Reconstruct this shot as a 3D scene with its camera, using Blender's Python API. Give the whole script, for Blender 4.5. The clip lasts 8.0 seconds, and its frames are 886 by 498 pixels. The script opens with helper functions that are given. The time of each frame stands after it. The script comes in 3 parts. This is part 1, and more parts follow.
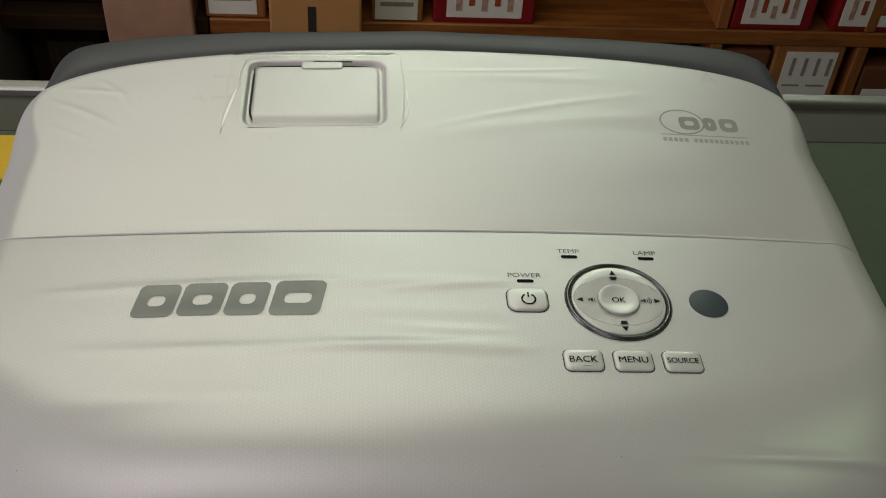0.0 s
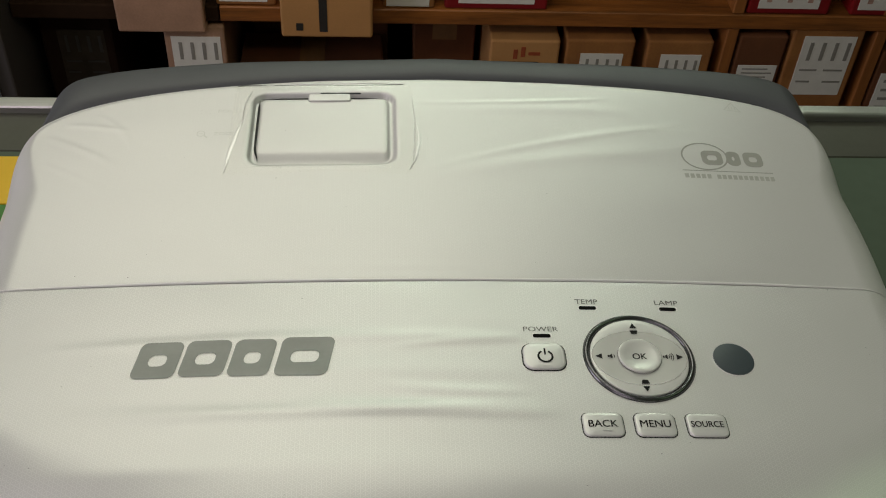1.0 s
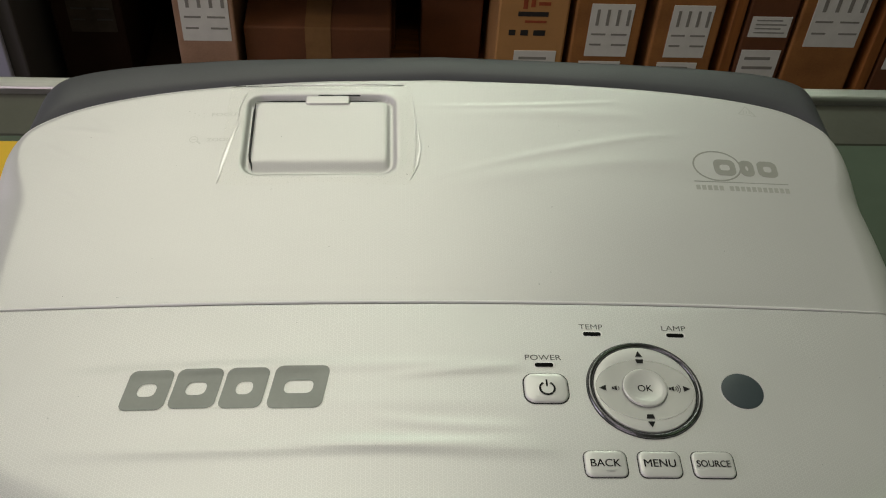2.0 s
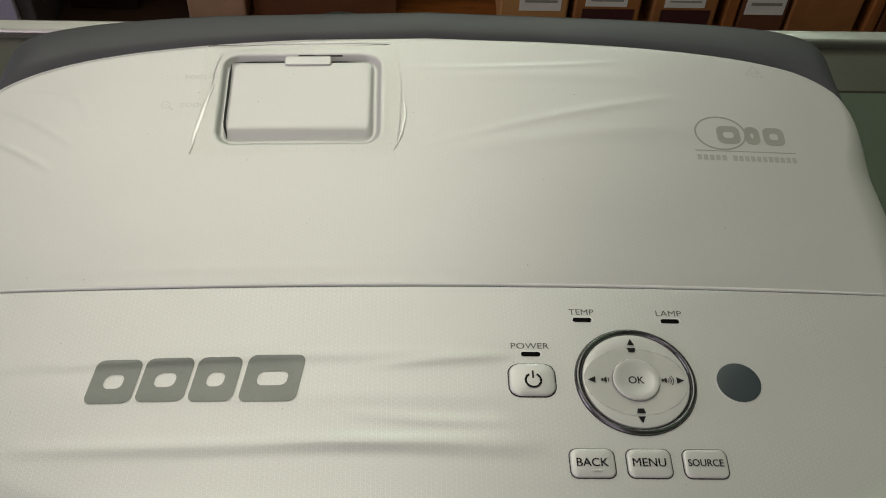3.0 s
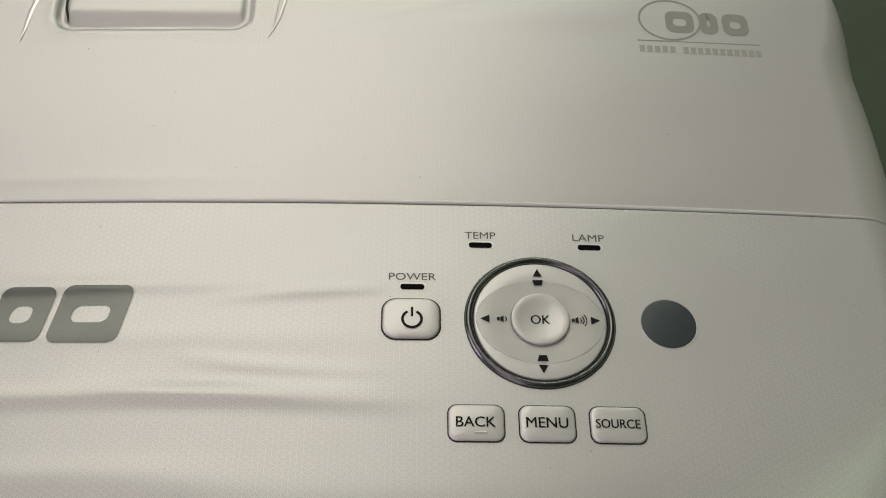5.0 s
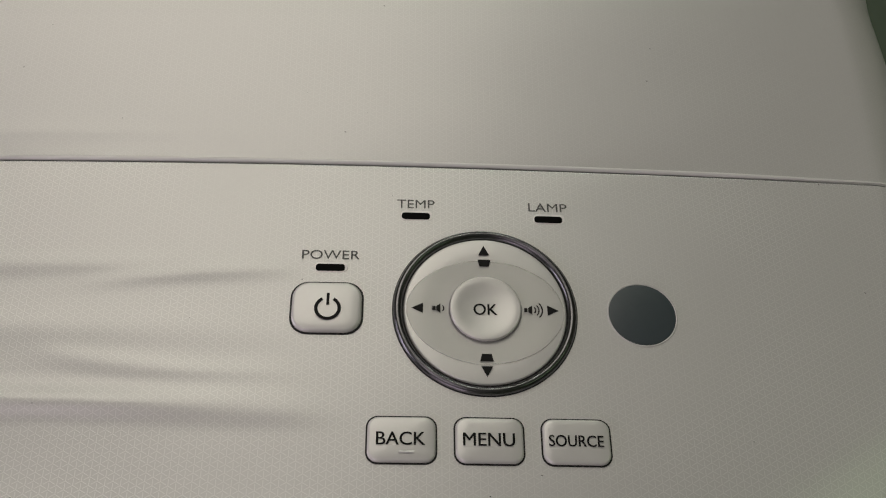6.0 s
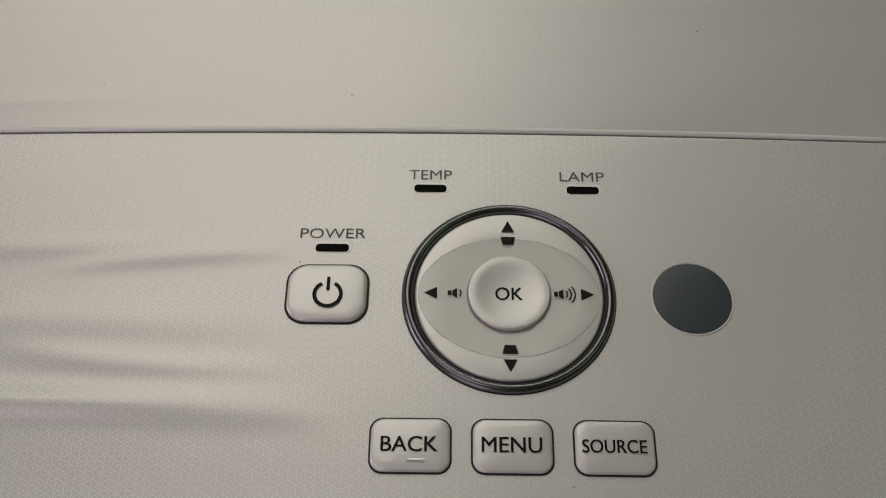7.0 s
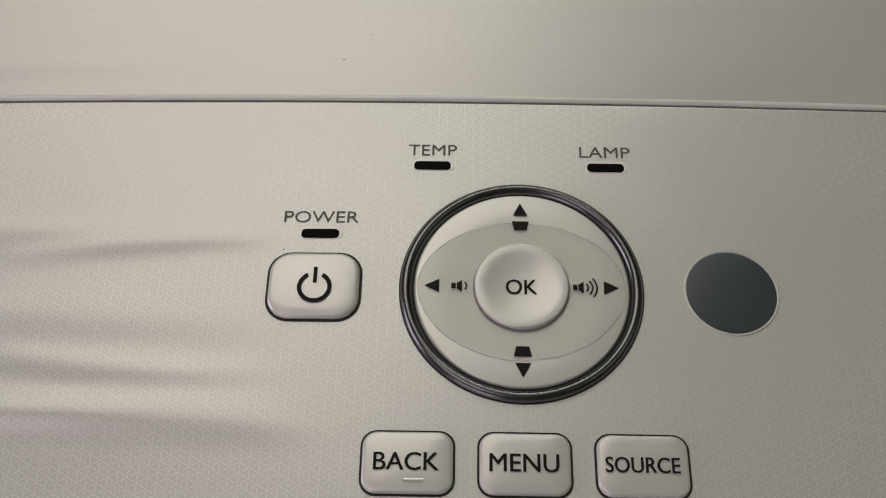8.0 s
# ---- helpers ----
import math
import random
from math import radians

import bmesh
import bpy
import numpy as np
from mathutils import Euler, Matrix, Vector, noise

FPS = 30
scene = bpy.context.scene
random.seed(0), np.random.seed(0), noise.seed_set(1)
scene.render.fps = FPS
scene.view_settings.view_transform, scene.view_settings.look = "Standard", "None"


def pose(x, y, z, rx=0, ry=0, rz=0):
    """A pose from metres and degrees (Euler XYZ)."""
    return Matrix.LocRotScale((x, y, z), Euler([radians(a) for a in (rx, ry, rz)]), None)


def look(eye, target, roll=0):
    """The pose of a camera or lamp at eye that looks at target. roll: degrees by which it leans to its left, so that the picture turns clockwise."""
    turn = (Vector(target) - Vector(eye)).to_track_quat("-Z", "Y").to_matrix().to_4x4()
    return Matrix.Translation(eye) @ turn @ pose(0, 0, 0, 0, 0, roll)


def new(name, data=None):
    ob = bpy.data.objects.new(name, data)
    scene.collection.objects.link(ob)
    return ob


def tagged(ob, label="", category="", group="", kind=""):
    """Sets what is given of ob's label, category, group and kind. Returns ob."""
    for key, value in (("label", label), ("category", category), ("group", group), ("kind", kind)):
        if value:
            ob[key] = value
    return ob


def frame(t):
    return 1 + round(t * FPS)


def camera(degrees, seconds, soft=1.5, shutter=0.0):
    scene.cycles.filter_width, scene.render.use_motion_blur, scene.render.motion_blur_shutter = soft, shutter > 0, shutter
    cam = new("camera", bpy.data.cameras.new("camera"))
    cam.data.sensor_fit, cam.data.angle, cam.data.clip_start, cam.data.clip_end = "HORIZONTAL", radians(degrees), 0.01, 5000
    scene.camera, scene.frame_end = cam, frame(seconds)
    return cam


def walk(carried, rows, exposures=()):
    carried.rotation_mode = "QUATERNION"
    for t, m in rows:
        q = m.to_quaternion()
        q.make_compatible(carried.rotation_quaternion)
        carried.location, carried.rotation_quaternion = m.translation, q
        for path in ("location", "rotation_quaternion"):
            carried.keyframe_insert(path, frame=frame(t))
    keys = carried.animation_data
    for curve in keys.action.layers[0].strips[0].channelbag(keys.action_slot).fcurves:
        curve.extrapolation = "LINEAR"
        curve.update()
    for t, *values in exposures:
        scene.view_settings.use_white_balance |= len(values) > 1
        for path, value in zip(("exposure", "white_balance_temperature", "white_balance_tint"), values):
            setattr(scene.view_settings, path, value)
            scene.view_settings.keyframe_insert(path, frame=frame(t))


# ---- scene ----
cam = camera(46.0, 8.0, soft=1.1)
PATH = [
    (0, (-0.02590, -0.23022, 0.33510), (0.05112, 0.50924, -0.33367), 4.339),
    (0.5, (-0.02597, -0.21732, 0.33748), (0.04465, 0.51630, -0.33840), 3.803),
    (1, (-0.02481, -0.20362, 0.34306), (0.03997, 0.52086, -0.34317), 3.611),
    (1.5, (-0.02305, -0.18961, 0.34779), (0.03767, 0.52018, -0.35399), 3.710),
    (1.7, (-0.02278, -0.18504, 0.35195), (0.03682, 0.51621, -0.35847), 3.784),
    (3, (-0.01218, -0.15045, 0.35329), (0.03379, 0.47069, -0.42906), 3.550),
    (3.5, (-0.00772, -0.14636, 0.34567), (0.04172, 0.46338, -0.44539), 3.916),
    (4, (0.00163, -0.14138, 0.33571), (0.04696, 0.45651, -0.46459), 3.832),
    (4.5, (0.01502, -0.13401, 0.32091), (0.04662, 0.45691, -0.48520), 2.772),
    (4.7, (0.02016, -0.12873, 0.31612), (0.04695, 0.45254, -0.49715), 2.424),
    (5.8, (0.03773, -0.09371, 0.28231), (0.07145, 0.42589, -0.57144), 4.254),
    (6, (0.04029, -0.08953, 0.27560), (0.07546, 0.42591, -0.58060), 4.080),
    (6.5, (0.04703, -0.08198, 0.25748), (0.05078, 0.43525, -0.59836), 0.752),
    (7, (0.04821, -0.07841, 0.25310), (0.02559, 0.42801, -0.60889), -2.194),
    (7.5, (0.04915, -0.07099, 0.24618), (0.02569, 0.41241, -0.62890), -2.343),
    (8, (0.04867, -0.06575, 0.23623), (0.01671, 0.41522, -0.63992), -3.170),
]
EXPOSURES = [(0, -0.44, 6500, 8), (1.5, -0.22, 6500, 7), (3.0, -0.30, 6500, 9), (4.5, -0.13, 6500, 12), (6.0, -0.62, 6500, 16), (7.0, -0.64, 6500, 17), (8.0, -0.49, 6500, 17)]
walk(cam, [(t, look(eye, target, roll)) for t, eye, target, roll in PATH], EXPOSURES)

# ---------------------------------------------------------------- light
FLOOR_Z = -1.0
CEIL_Z = 1.9
world = bpy.data.worlds.new("world")
scene.world = world
world.use_nodes = True
world.node_tree.nodes["Background"].inputs[0].default_value = (0.5, 0.55, 0.6, 1)
world.node_tree.nodes["Background"].inputs[1].default_value = 0.0


# a bare area lamp; no tube or fixture is modelled
def area_light(name, x, y, z, rz, length, width, power, colour, rx=0.0, ry=0.0):
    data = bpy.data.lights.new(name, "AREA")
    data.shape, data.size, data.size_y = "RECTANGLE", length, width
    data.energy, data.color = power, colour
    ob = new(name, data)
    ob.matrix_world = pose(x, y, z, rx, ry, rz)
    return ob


# daylight assumed through doorways that stand out of view
area_light("doorway_daylight", -1.05, -1.66, 0.35, 0, 1.3, 1.5, 12, (1.0, 0.84, 0.92), 90)
area_light("west_doorway_daylight", -2.46, 0.0, 0.38, 0, 1.5, 1.3, 28, (0.98, 0.90, 1.0), 0, -90)
# unseen fill lamps, added to match sheen and tint on the covers
area_light("ceiling_fill_light", -0.53, 1.30, 1.84, -30, 1.7, 1.2, 15.0, (1.0, 0.96, 0.81))
area_light("near_edge_fill_light", -0.68, -0.50, 1.84, 0, 1.1, 0.8, 6.0, (1.0, 0.87, 0.93))
area_light("north_fill_light", 0.35, 1.90, 1.45, 3, 1.2, 0.16, 8.0, (0.88, 1.0, 0.80), -60)
area_light("green_fill_light", 1.15, -0.25, 1.45, 90, 1.2, 0.50, 2.4, (0.70, 1.0, 0.55), 0, 35)
# added fill that brightens the shelf fronts; no lamp is known there
area_light("shelf_fill_light", -0.15, 0.72, 0.12, 0, 1.2, 0.05, 1.8, (1.0, 0.86, 0.58), 40)


# ---------------------------------------------------------------- materials
def ramp(nt, fac, stops):
    node = nt.nodes.new("ShaderNodeValToRGB")
    els = node.color_ramp.elements
    while len(els) < len(stops):
        els.new(0.5)
    for e, (p, c) in zip(els, stops):
        e.position = p
        e.color = (*c, 1) if len(c) == 3 else c
    nt.links.new(fac, node.inputs[0])
    return node.outputs[0]


def mat(name, base, rough=0.5, metal=0.0, vary=0.12, scale=30.0, fine=400.0, bump=0.05, coat=0.0, stretch=(1, 1, 1), spec=0.5):
    """A surface with a broad stain, a fine grain and a light relief."""
    m = bpy.data.materials.new(name)
    m.use_nodes = True
    nt = m.node_tree
    b = nt.nodes["Principled BSDF"]
    tc = nt.nodes.new("ShaderNodeTexCoord")
    mp = nt.nodes.new("ShaderNodeMapping")
    mp.inputs["Scale"].default_value = stretch
    nt.links.new(tc.outputs["Object"], mp.inputs[0])
    n1 = nt.nodes.new("ShaderNodeTexNoise")
    n1.inputs["Scale"].default_value, n1.inputs["Detail"].default_value = scale, 5
    n2 = nt.nodes.new("ShaderNodeTexNoise")
    n2.inputs["Scale"].default_value, n2.inputs["Detail"].default_value = fine, 3
    for n in (n1, n2):
        nt.links.new(mp.outputs[0], n.inputs["Vector"])
    mix = nt.nodes.new("ShaderNodeMath")
    mix.operation = "MULTIPLY_ADD"
    nt.links.new(n2.outputs[0], mix.inputs[0])
    mix.inputs[1].default_value = 0.35
    nt.links.new(n1.outputs[0], mix.inputs[2])
    lo = tuple(max(0, c * (1 - vary)) for c in base)
    hi = tuple(min(1, c * (1 + vary)) for c in base)
    nt.links.new(ramp(nt, mix.outputs[0], [(0.42, lo), (0.95, hi)]), b.inputs["Base Color"])
    b.inputs["Roughness"].default_value = rough
    b.inputs["Metallic"].default_value = metal
    b.inputs["Specular IOR Level"].default_value = spec
    if coat:
        b.inputs["Coat Weight"].default_value = coat
        b.inputs["Coat Roughness"].default_value = 0.08
    if bump:
        bp = nt.nodes.new("ShaderNodeBump")
        bp.inputs["Strength"].default_value = bump
        bp.inputs["Distance"].default_value = 0.001
        nt.links.new(n2.outputs[0], bp.inputs["Height"])
        nt.links.new(bp.outputs[0], b.inputs["Normal"])
    return m


def math_node(nt, op, a, b=None, c=None):
    n = nt.nodes.new("ShaderNodeMath")
    n.operation = op
    for k, v in enumerate((a, b, c)):
        if v is None:
            continue
        if isinstance(v, (int, float)):
            n.inputs[k].default_value = v
        else:
            nt.links.new(v, n.inputs[k])
    return n.outputs[0]


def vec_node(nt, op, a, b=None, c=None, out=0):
    n = nt.nodes.new("ShaderNodeVectorMath")
    n.operation = op
    for k, v in enumerate((a, b, c)):
        if v is None:
            continue
        if isinstance(v, tuple):
            n.inputs[k].default_value = v
        else:
            nt.links.new(v, n.inputs[k])
    return n.outputs["Value"] if out else n.outputs[0]


def textured_plastic(name, base, rough=0.34, metal=0.29, net_tone=0.895):
    """White pearl plastic with a fine embossed net of three-armed stars."""
    m = mat(name, base, rough, metal, 0.03, 12, 900, 0.02, 0.0)
    nt = m.node_tree
    b = nt.nodes["Principled BSDF"]
    tc = nt.nodes.new("ShaderNodeTexCoord")
    pitch = 0.0013
    flat = vec_node(nt, "MULTIPLY", tc.outputs["Object"], (1 / pitch, 1 / pitch, 0.0))
    arms = None
    for turn in (0, 120, 240):
        c, d = math.cos(radians(turn)), math.sin(radians(turn))
        across = vec_node(nt, "DOT_PRODUCT", flat, (c, d, 0.0), out=1)
        along = vec_node(nt, "DOT_PRODUCT", flat, (-d * math.sqrt(3) / 2, c * math.sqrt(3) / 2, 0.0), out=1)
        off = math_node(nt, "ABSOLUTE", math_node(nt, "SUBTRACT", math_node(nt, "FRACT", across, 0.0), 0.5), 0.0)
        line = nt.nodes.new("ShaderNodeMapRange")
        line.inputs[1].default_value, line.inputs[2].default_value = 0.415, 0.465
        nt.links.new(off, line.inputs[0])
        reach = nt.nodes.new("ShaderNodeMapRange")
        reach.inputs[1].default_value, reach.inputs[2].default_value = 0.80, 0.70
        nt.links.new(math_node(nt, "FRACT", math_node(nt, "MULTIPLY_ADD", across, 0.5, along), 0.0), reach.inputs[0])
        arm = math_node(nt, "MULTIPLY", line.outputs[0], reach.outputs[0])
        arms = arm if arms is None else math_node(nt, "MAXIMUM", arms, arm)
    # the arms break off between the knots, and the net comes and goes under the film
    patch = nt.nodes.new("ShaderNodeTexNoise")
    patch.inputs["Scale"].default_value = 17
    nt.links.new(tc.outputs["Object"], patch.inputs["Vector"])
    come = nt.nodes.new("ShaderNodeMapRange")
    come.inputs[1].default_value, come.inputs[2].default_value = 0.30, 0.50
    nt.links.new(patch.outputs[0], come.inputs[0])
    net = math_node(nt, "MULTIPLY", arms, math_node(nt, "MULTIPLY_ADD", come.outputs[0], 0.9, 0.10))
    # the embossed lines are also lightened in colour, for the relief's sheen
    old = b.inputs["Base Color"].links[0].from_socket
    mul = nt.nodes.new("ShaderNodeMix")
    mul.data_type = "RGBA"
    mul.inputs[7].default_value = (net_tone, net_tone * 0.995, net_tone * 0.972, 1)
    nt.links.new(net, mul.inputs[0])
    nt.links.new(old, mul.inputs[6])
    nt.links.new(mul.outputs[2], b.inputs["Base Color"])
    bp = nt.nodes.new("ShaderNodeBump")
    bp.inputs["Strength"].default_value = 0.10 if net_tone > 0.85 else 0.04
    bp.inputs["Distance"].default_value = 0.0002
    nt.links.new(net, bp.inputs["Height"])
    nt.links.new(bp.outputs[0], b.inputs["Normal"])
    return m


def film_material(name, milk=0.0, ior=1.14, rough=0.22):
    m = bpy.data.materials.new(name)
    m.use_nodes = True
    nt = m.node_tree
    nt.nodes.remove(nt.nodes["Principled BSDF"])
    out = nt.nodes["Material Output"]
    tr = nt.nodes.new("ShaderNodeBsdfTransparent")
    tr.inputs[0].default_value = (0.99, 0.99, 0.985, 1)
    gl = nt.nodes.new("ShaderNodeBsdfGlossy")
    gl.inputs["Roughness"].default_value = rough
    fr = nt.nodes.new("ShaderNodeFresnel")
    fr.inputs[0].default_value = ior
    mx = nt.nodes.new("ShaderNodeMixShader")
    nt.links.new(fr.outputs[0], mx.inputs[0])
    nt.links.new(tr.outputs[0], mx.inputs[1])
    nt.links.new(gl.outputs[0], mx.inputs[2])
    last = mx.outputs[0]
    if milk:
        df = nt.nodes.new("ShaderNodeBsdfDiffuse")
        df.inputs[0].default_value = (0.9, 0.9, 0.88, 1)
        mm = nt.nodes.new("ShaderNodeMixShader")
        mm.inputs[0].default_value = milk
        nt.links.new(last, mm.inputs[1])
        nt.links.new(df.outputs[0], mm.inputs[2])
        last = mm.outputs[0]
    nt.links.new(last, out.inputs[0])
    return m


WHITE = textured_plastic("white_pearl_plastic", (0.78, 0.775, 0.755))
WHITE_FRONT = textured_plastic("white_pearl_front_plastic", (0.78, 0.775, 0.755), net_tone=0.82)
WHITE_PLAIN = mat("white_smooth_plastic", (0.76, 0.76, 0.74), 0.35, 0, 0.03, 15, 700, 0.02)
WHITE_GLOSS = mat("white_glossy_key", (0.82, 0.815, 0.79), 0.30, 0.25, 0.03, 60, 900, 0.01, 0.4)
WHITE_PEARL = mat("white_pearl_key", (0.78, 0.775, 0.75), 0.30, 0.3, 0.03, 60, 900, 0.01, 0.3)
# whiter than the covers: a painted highlight for lips and lamp rims
EDGE_GLINT = mat("edge_highlight_white", (0.96, 0.95, 0.93), 0.30, 0.1, 0.02, 60, 900, 0.0)
GREY = mat("grey_satin_plastic", (0.080, 0.083, 0.090), 0.45, 0, 0.10, 40, 1500, 0.05)
DARK = mat("black_gap", (0.012, 0.012, 0.012), 0.6, 0, 0.1, 60, 800, 0)
LED = mat("black_led_lens", (0.003, 0.003, 0.003), 0.5, 0, 0.1, 60, 800, 0, spec=0.05)
CHROME = mat("dark_chrome", (0.17, 0.17, 0.18), 0.24, 1.0, 0.1, 80, 900, 0.01)
INK = mat("dark_print", (0.016, 0.016, 0.016), 0.5, 0, 0.1, 200, 2000, 0, spec=0.1)
INK_GREY = mat("grey_print", (0.13, 0.13, 0.125), 0.5, 0, 0.1, 200, 2000, 0, spec=0.2)
INK_PALE = mat("pale_grey_print", (0.40, 0.40, 0.36), 0.5, 0, 0.06, 200, 2000, 0)
INK_BAR = mat("thin_grey_print", (0.50, 0.50, 0.46), 0.5, 0, 0.06, 200, 2000, 0)
INK_FAINT = mat("faint_grey_print", (0.68, 0.68, 0.65), 0.38, 0.25, 0.06, 200, 2000, 0)
LOGO_SILVER = mat("silver_grey_print", (0.20, 0.21, 0.20), 0.30, 0.45, 0.10, 60, 900, 0.02)
IR_WINDOW = mat("smoked_ir_window", (0.060, 0.078, 0.088), 0.38, 0, 0.1, 60, 800, 0)
FILM = film_material("clear_film")
FILM_CLING = film_material("clinging_film", 0.28)
FILM_FOLD = film_material("milky_film_fold", 0.25, 1.5, 0.3)
# glints put into the colour: folds made brighter than the covers
FILM_GLINT = mat("film_fold_glint", (0.95, 0.95, 0.94), 0.28, 0.55, 0.02, 60, 900, 0.0)
GLASS_GREEN = mat("green_tinted_counter", (0.11, 0.145, 0.105), 0.14, 0, 0.10, 6, 120, 0.01)
ALU = mat("brushed_aluminium", (0.55, 0.55, 0.53), 0.35, 0.9, 0.10, 20, 300, 0.05, stretch=(1, 30, 30))
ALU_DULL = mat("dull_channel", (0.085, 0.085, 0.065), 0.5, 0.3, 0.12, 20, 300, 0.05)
YELLOW = mat("yellow_card", (0.88, 0.54, 0.012), 0.45, 0, 0.05, 30, 500, 0.02)
GREEN_CARD = mat("green_card", (0.06, 0.22, 0.03), 0.45, 0, 0.08, 30, 500, 0.02)
WOOD = mat("pine_board", (0.25, 0.088, 0.018), 0.5, 0, 0.65, 9, 60, 0.4, stretch=(0.5, 6, 6))
WOOD_POST = mat("pine_post", (0.26, 0.095, 0.022), 0.55, 0, 0.35, 9, 60, 0.25, stretch=(6, 6, 0.5))
# shade put into the wood's colour, for left board ends and back panel
SHADED_WOOD = mat("shaded_board", (0.025, 0.013, 0.007), 0.8, 0, 0.3, 5, 60, 0.2, spec=0.1)
CARD = mat("brown_cardboard", (0.30, 0.125, 0.034), 0.75, 0, 0.30, 12, 250, 0.15)
# brown card, darkened in its colour for the shade at the rack's left
CARD_SHADED = mat("shaded_brown_cardboard", (0.014, 0.007, 0.004), 0.8, 0, 0.18, 12, 250, 0.15, spec=0.08)
CARD_RED = mat("red_brown_cardboard", (0.13, 0.045, 0.015), 0.75, 0, 0.25, 12, 250, 0.15)
CARD_TAN = mat("tan_cardboard", (0.46, 0.235, 0.085), 0.8, 0, 0.10, 12, 250, 0.15)
CARD_PINK = mat("taped_brown_cardboard", (0.40, 0.24, 0.165), 0.3, 0, 0.25, 12, 250, 0.1, 0.3)
RED = mat("red_box_print", (0.22, 0.008, 0.012), 0.4, 0, 0.1, 20, 250, 0.02)
PAPER = mat("white_paper_label", (0.72, 0.71, 0.68), 0.6, 0, 0.06, 40, 300, 0.05)
PRINT = mat("label_print", (0.26, 0.25, 0.23), 0.6, 0, 0.1, 60, 300, 0)
PRINT_RED = mat("red_print", (0.30, 0.06, 0.02), 0.7, 0, 0.25, 90, 300, 0)
PRINT_WARM = mat("warm_grey_print", (0.42, 0.27, 0.22), 0.6, 0, 0.4, 90, 300, 0)
PRINT_MAROON = mat("maroon_print", (0.05, 0.012, 0.012), 0.6, 0, 0.2, 60, 300, 0)
PRINT_BLACK = mat("black_print", (0.02, 0.018, 0.016), 0.7, 0, 0.2, 90, 300, 0)
# label paper darkened in its colour for that same shade
PAPER_SHADED = mat("shaded_paper_label", (0.030, 0.024, 0.018), 0.7, 0, 0.25, 40, 300, 0.05, spec=0.1)
CABINET = mat("blue_grey_enamel", (0.34, 0.34, 0.44), 0.4, 0.0, 0.08, 10, 200, 0.03)
CABINET_BODY = mat("dark_grey_enamel", (0.06, 0.055, 0.055), 0.5, 0.0, 0.08, 10, 200, 0.03)
WALL = mat("painted_wall", (0.25, 0.27, 0.21), 0.8, 0, 0.12, 3, 80, 0.1)
FLOORM = mat("dark_floor_tile", (0.09, 0.07, 0.055), 0.5, 0, 0.25, 4, 90, 0.08)
TAPE = mat("brown_packing_tape", (0.24, 0.13, 0.055), 0.22, 0, 0.12, 30, 300, 0.08)


# ---------------------------------------------------------------- mesh helpers
def link_bm(name, bm, material, smooth=False):
    me = bpy.data.meshes.new(name)
    bm.to_mesh(me)
    bm.free()
    if smooth:
        me.polygons.foreach_set("use_smooth", [True] * len(me.polygons))
    me.materials.append(material)
    return new(name, me)


def part(name, bm, material, parent, label="", smooth=False):
    ob = link_bm(name, bm, material, smooth)
    ob.parent = parent
    if label:
        tagged(ob, label)
    return ob


def empty(name, place=(0, 0, 0)):
    e = new(name)
    e.location = place
    e.empty_display_size = 0.02
    return e


def box_bm(x0, x1, y0, y1, z0, z1, bevel=0.0, seg=1):
    bm = bmesh.new()
    bmesh.ops.create_cube(bm, size=1, matrix=Matrix.Translation(((x0 + x1) / 2, (y0 + y1) / 2, (z0 + z1) / 2)) @ Matrix.Diagonal((x1 - x0, y1 - y0, z1 - z0, 1)))
    if bevel:
        bmesh.ops.bevel(bm, geom=bm.edges[:], offset=bevel, segments=seg, profile=0.5, affect="EDGES")
    return bm


def grid_bm(points, nu, nv, flip=False):
    """A sheet from nu by nv points."""
    bm = bmesh.new()
    vs = [bm.verts.new(p) for p in points]
    for i in range(nu - 1):
        for j in range(nv - 1):
            q = [vs[i * nv + j], vs[(i + 1) * nv + j], vs[(i + 1) * nv + j + 1], vs[i * nv + j + 1]]
            bm.faces.new(q[::-1] if flip else q)
    return bm


# ---------------------------------------------------------------- the projector
# Its top is drawn in units of U metres from the centre of the round key pad.
U = 0.0125
CX = 4.4
MID = -4.53
TOP = 0.105
CROWN = 0.003
RISE = 0.086
HW = 12.45
D_FRONT = 8.07
D_REAR = 9.2
N_FRONT = 7.0
N_REAR = 5.0
BOW = 0.135


def seam_y(x):
    return 2.58


def crown(x, y):
    z = -CROWN * ((x + CX) ** 2 - CX ** 2)
    if y > 2.55:
        z += RISE * (y - 2.55)
    return z


def smooth(a, b, x):
    t = min(1, max(0, (x - a) / (b - a)))
    return t * t * (3 - 2 * t)


def rounded_rect_dist(x, y, cx, cy, hx, hy, r):
    qx, qy = abs(x - cx) - hx + r, abs(y - cy) - hy + r
    return math.hypot(max(qx, 0), max(qy, 0)) + min(max(qx, qy), 0) - r


SLOT = (-7.91, 8.42, 2.10, 1.53, 0.42)


def bow_at(x, bow):
    """The front is bowed a little less on the key pad's side."""
    return bow * (1 - 0.38 * smooth(MID, MID + 6, x))


def reach(x, front):
    """How far the cover runs from the joint at this x, and its corner power."""
    u = min(1.0, abs(x - MID) / HW)
    if front:
        return D_FRONT * (1 - bow_at(x, BOW) * u * u), N_FRONT
    return D_REAR, N_REAR


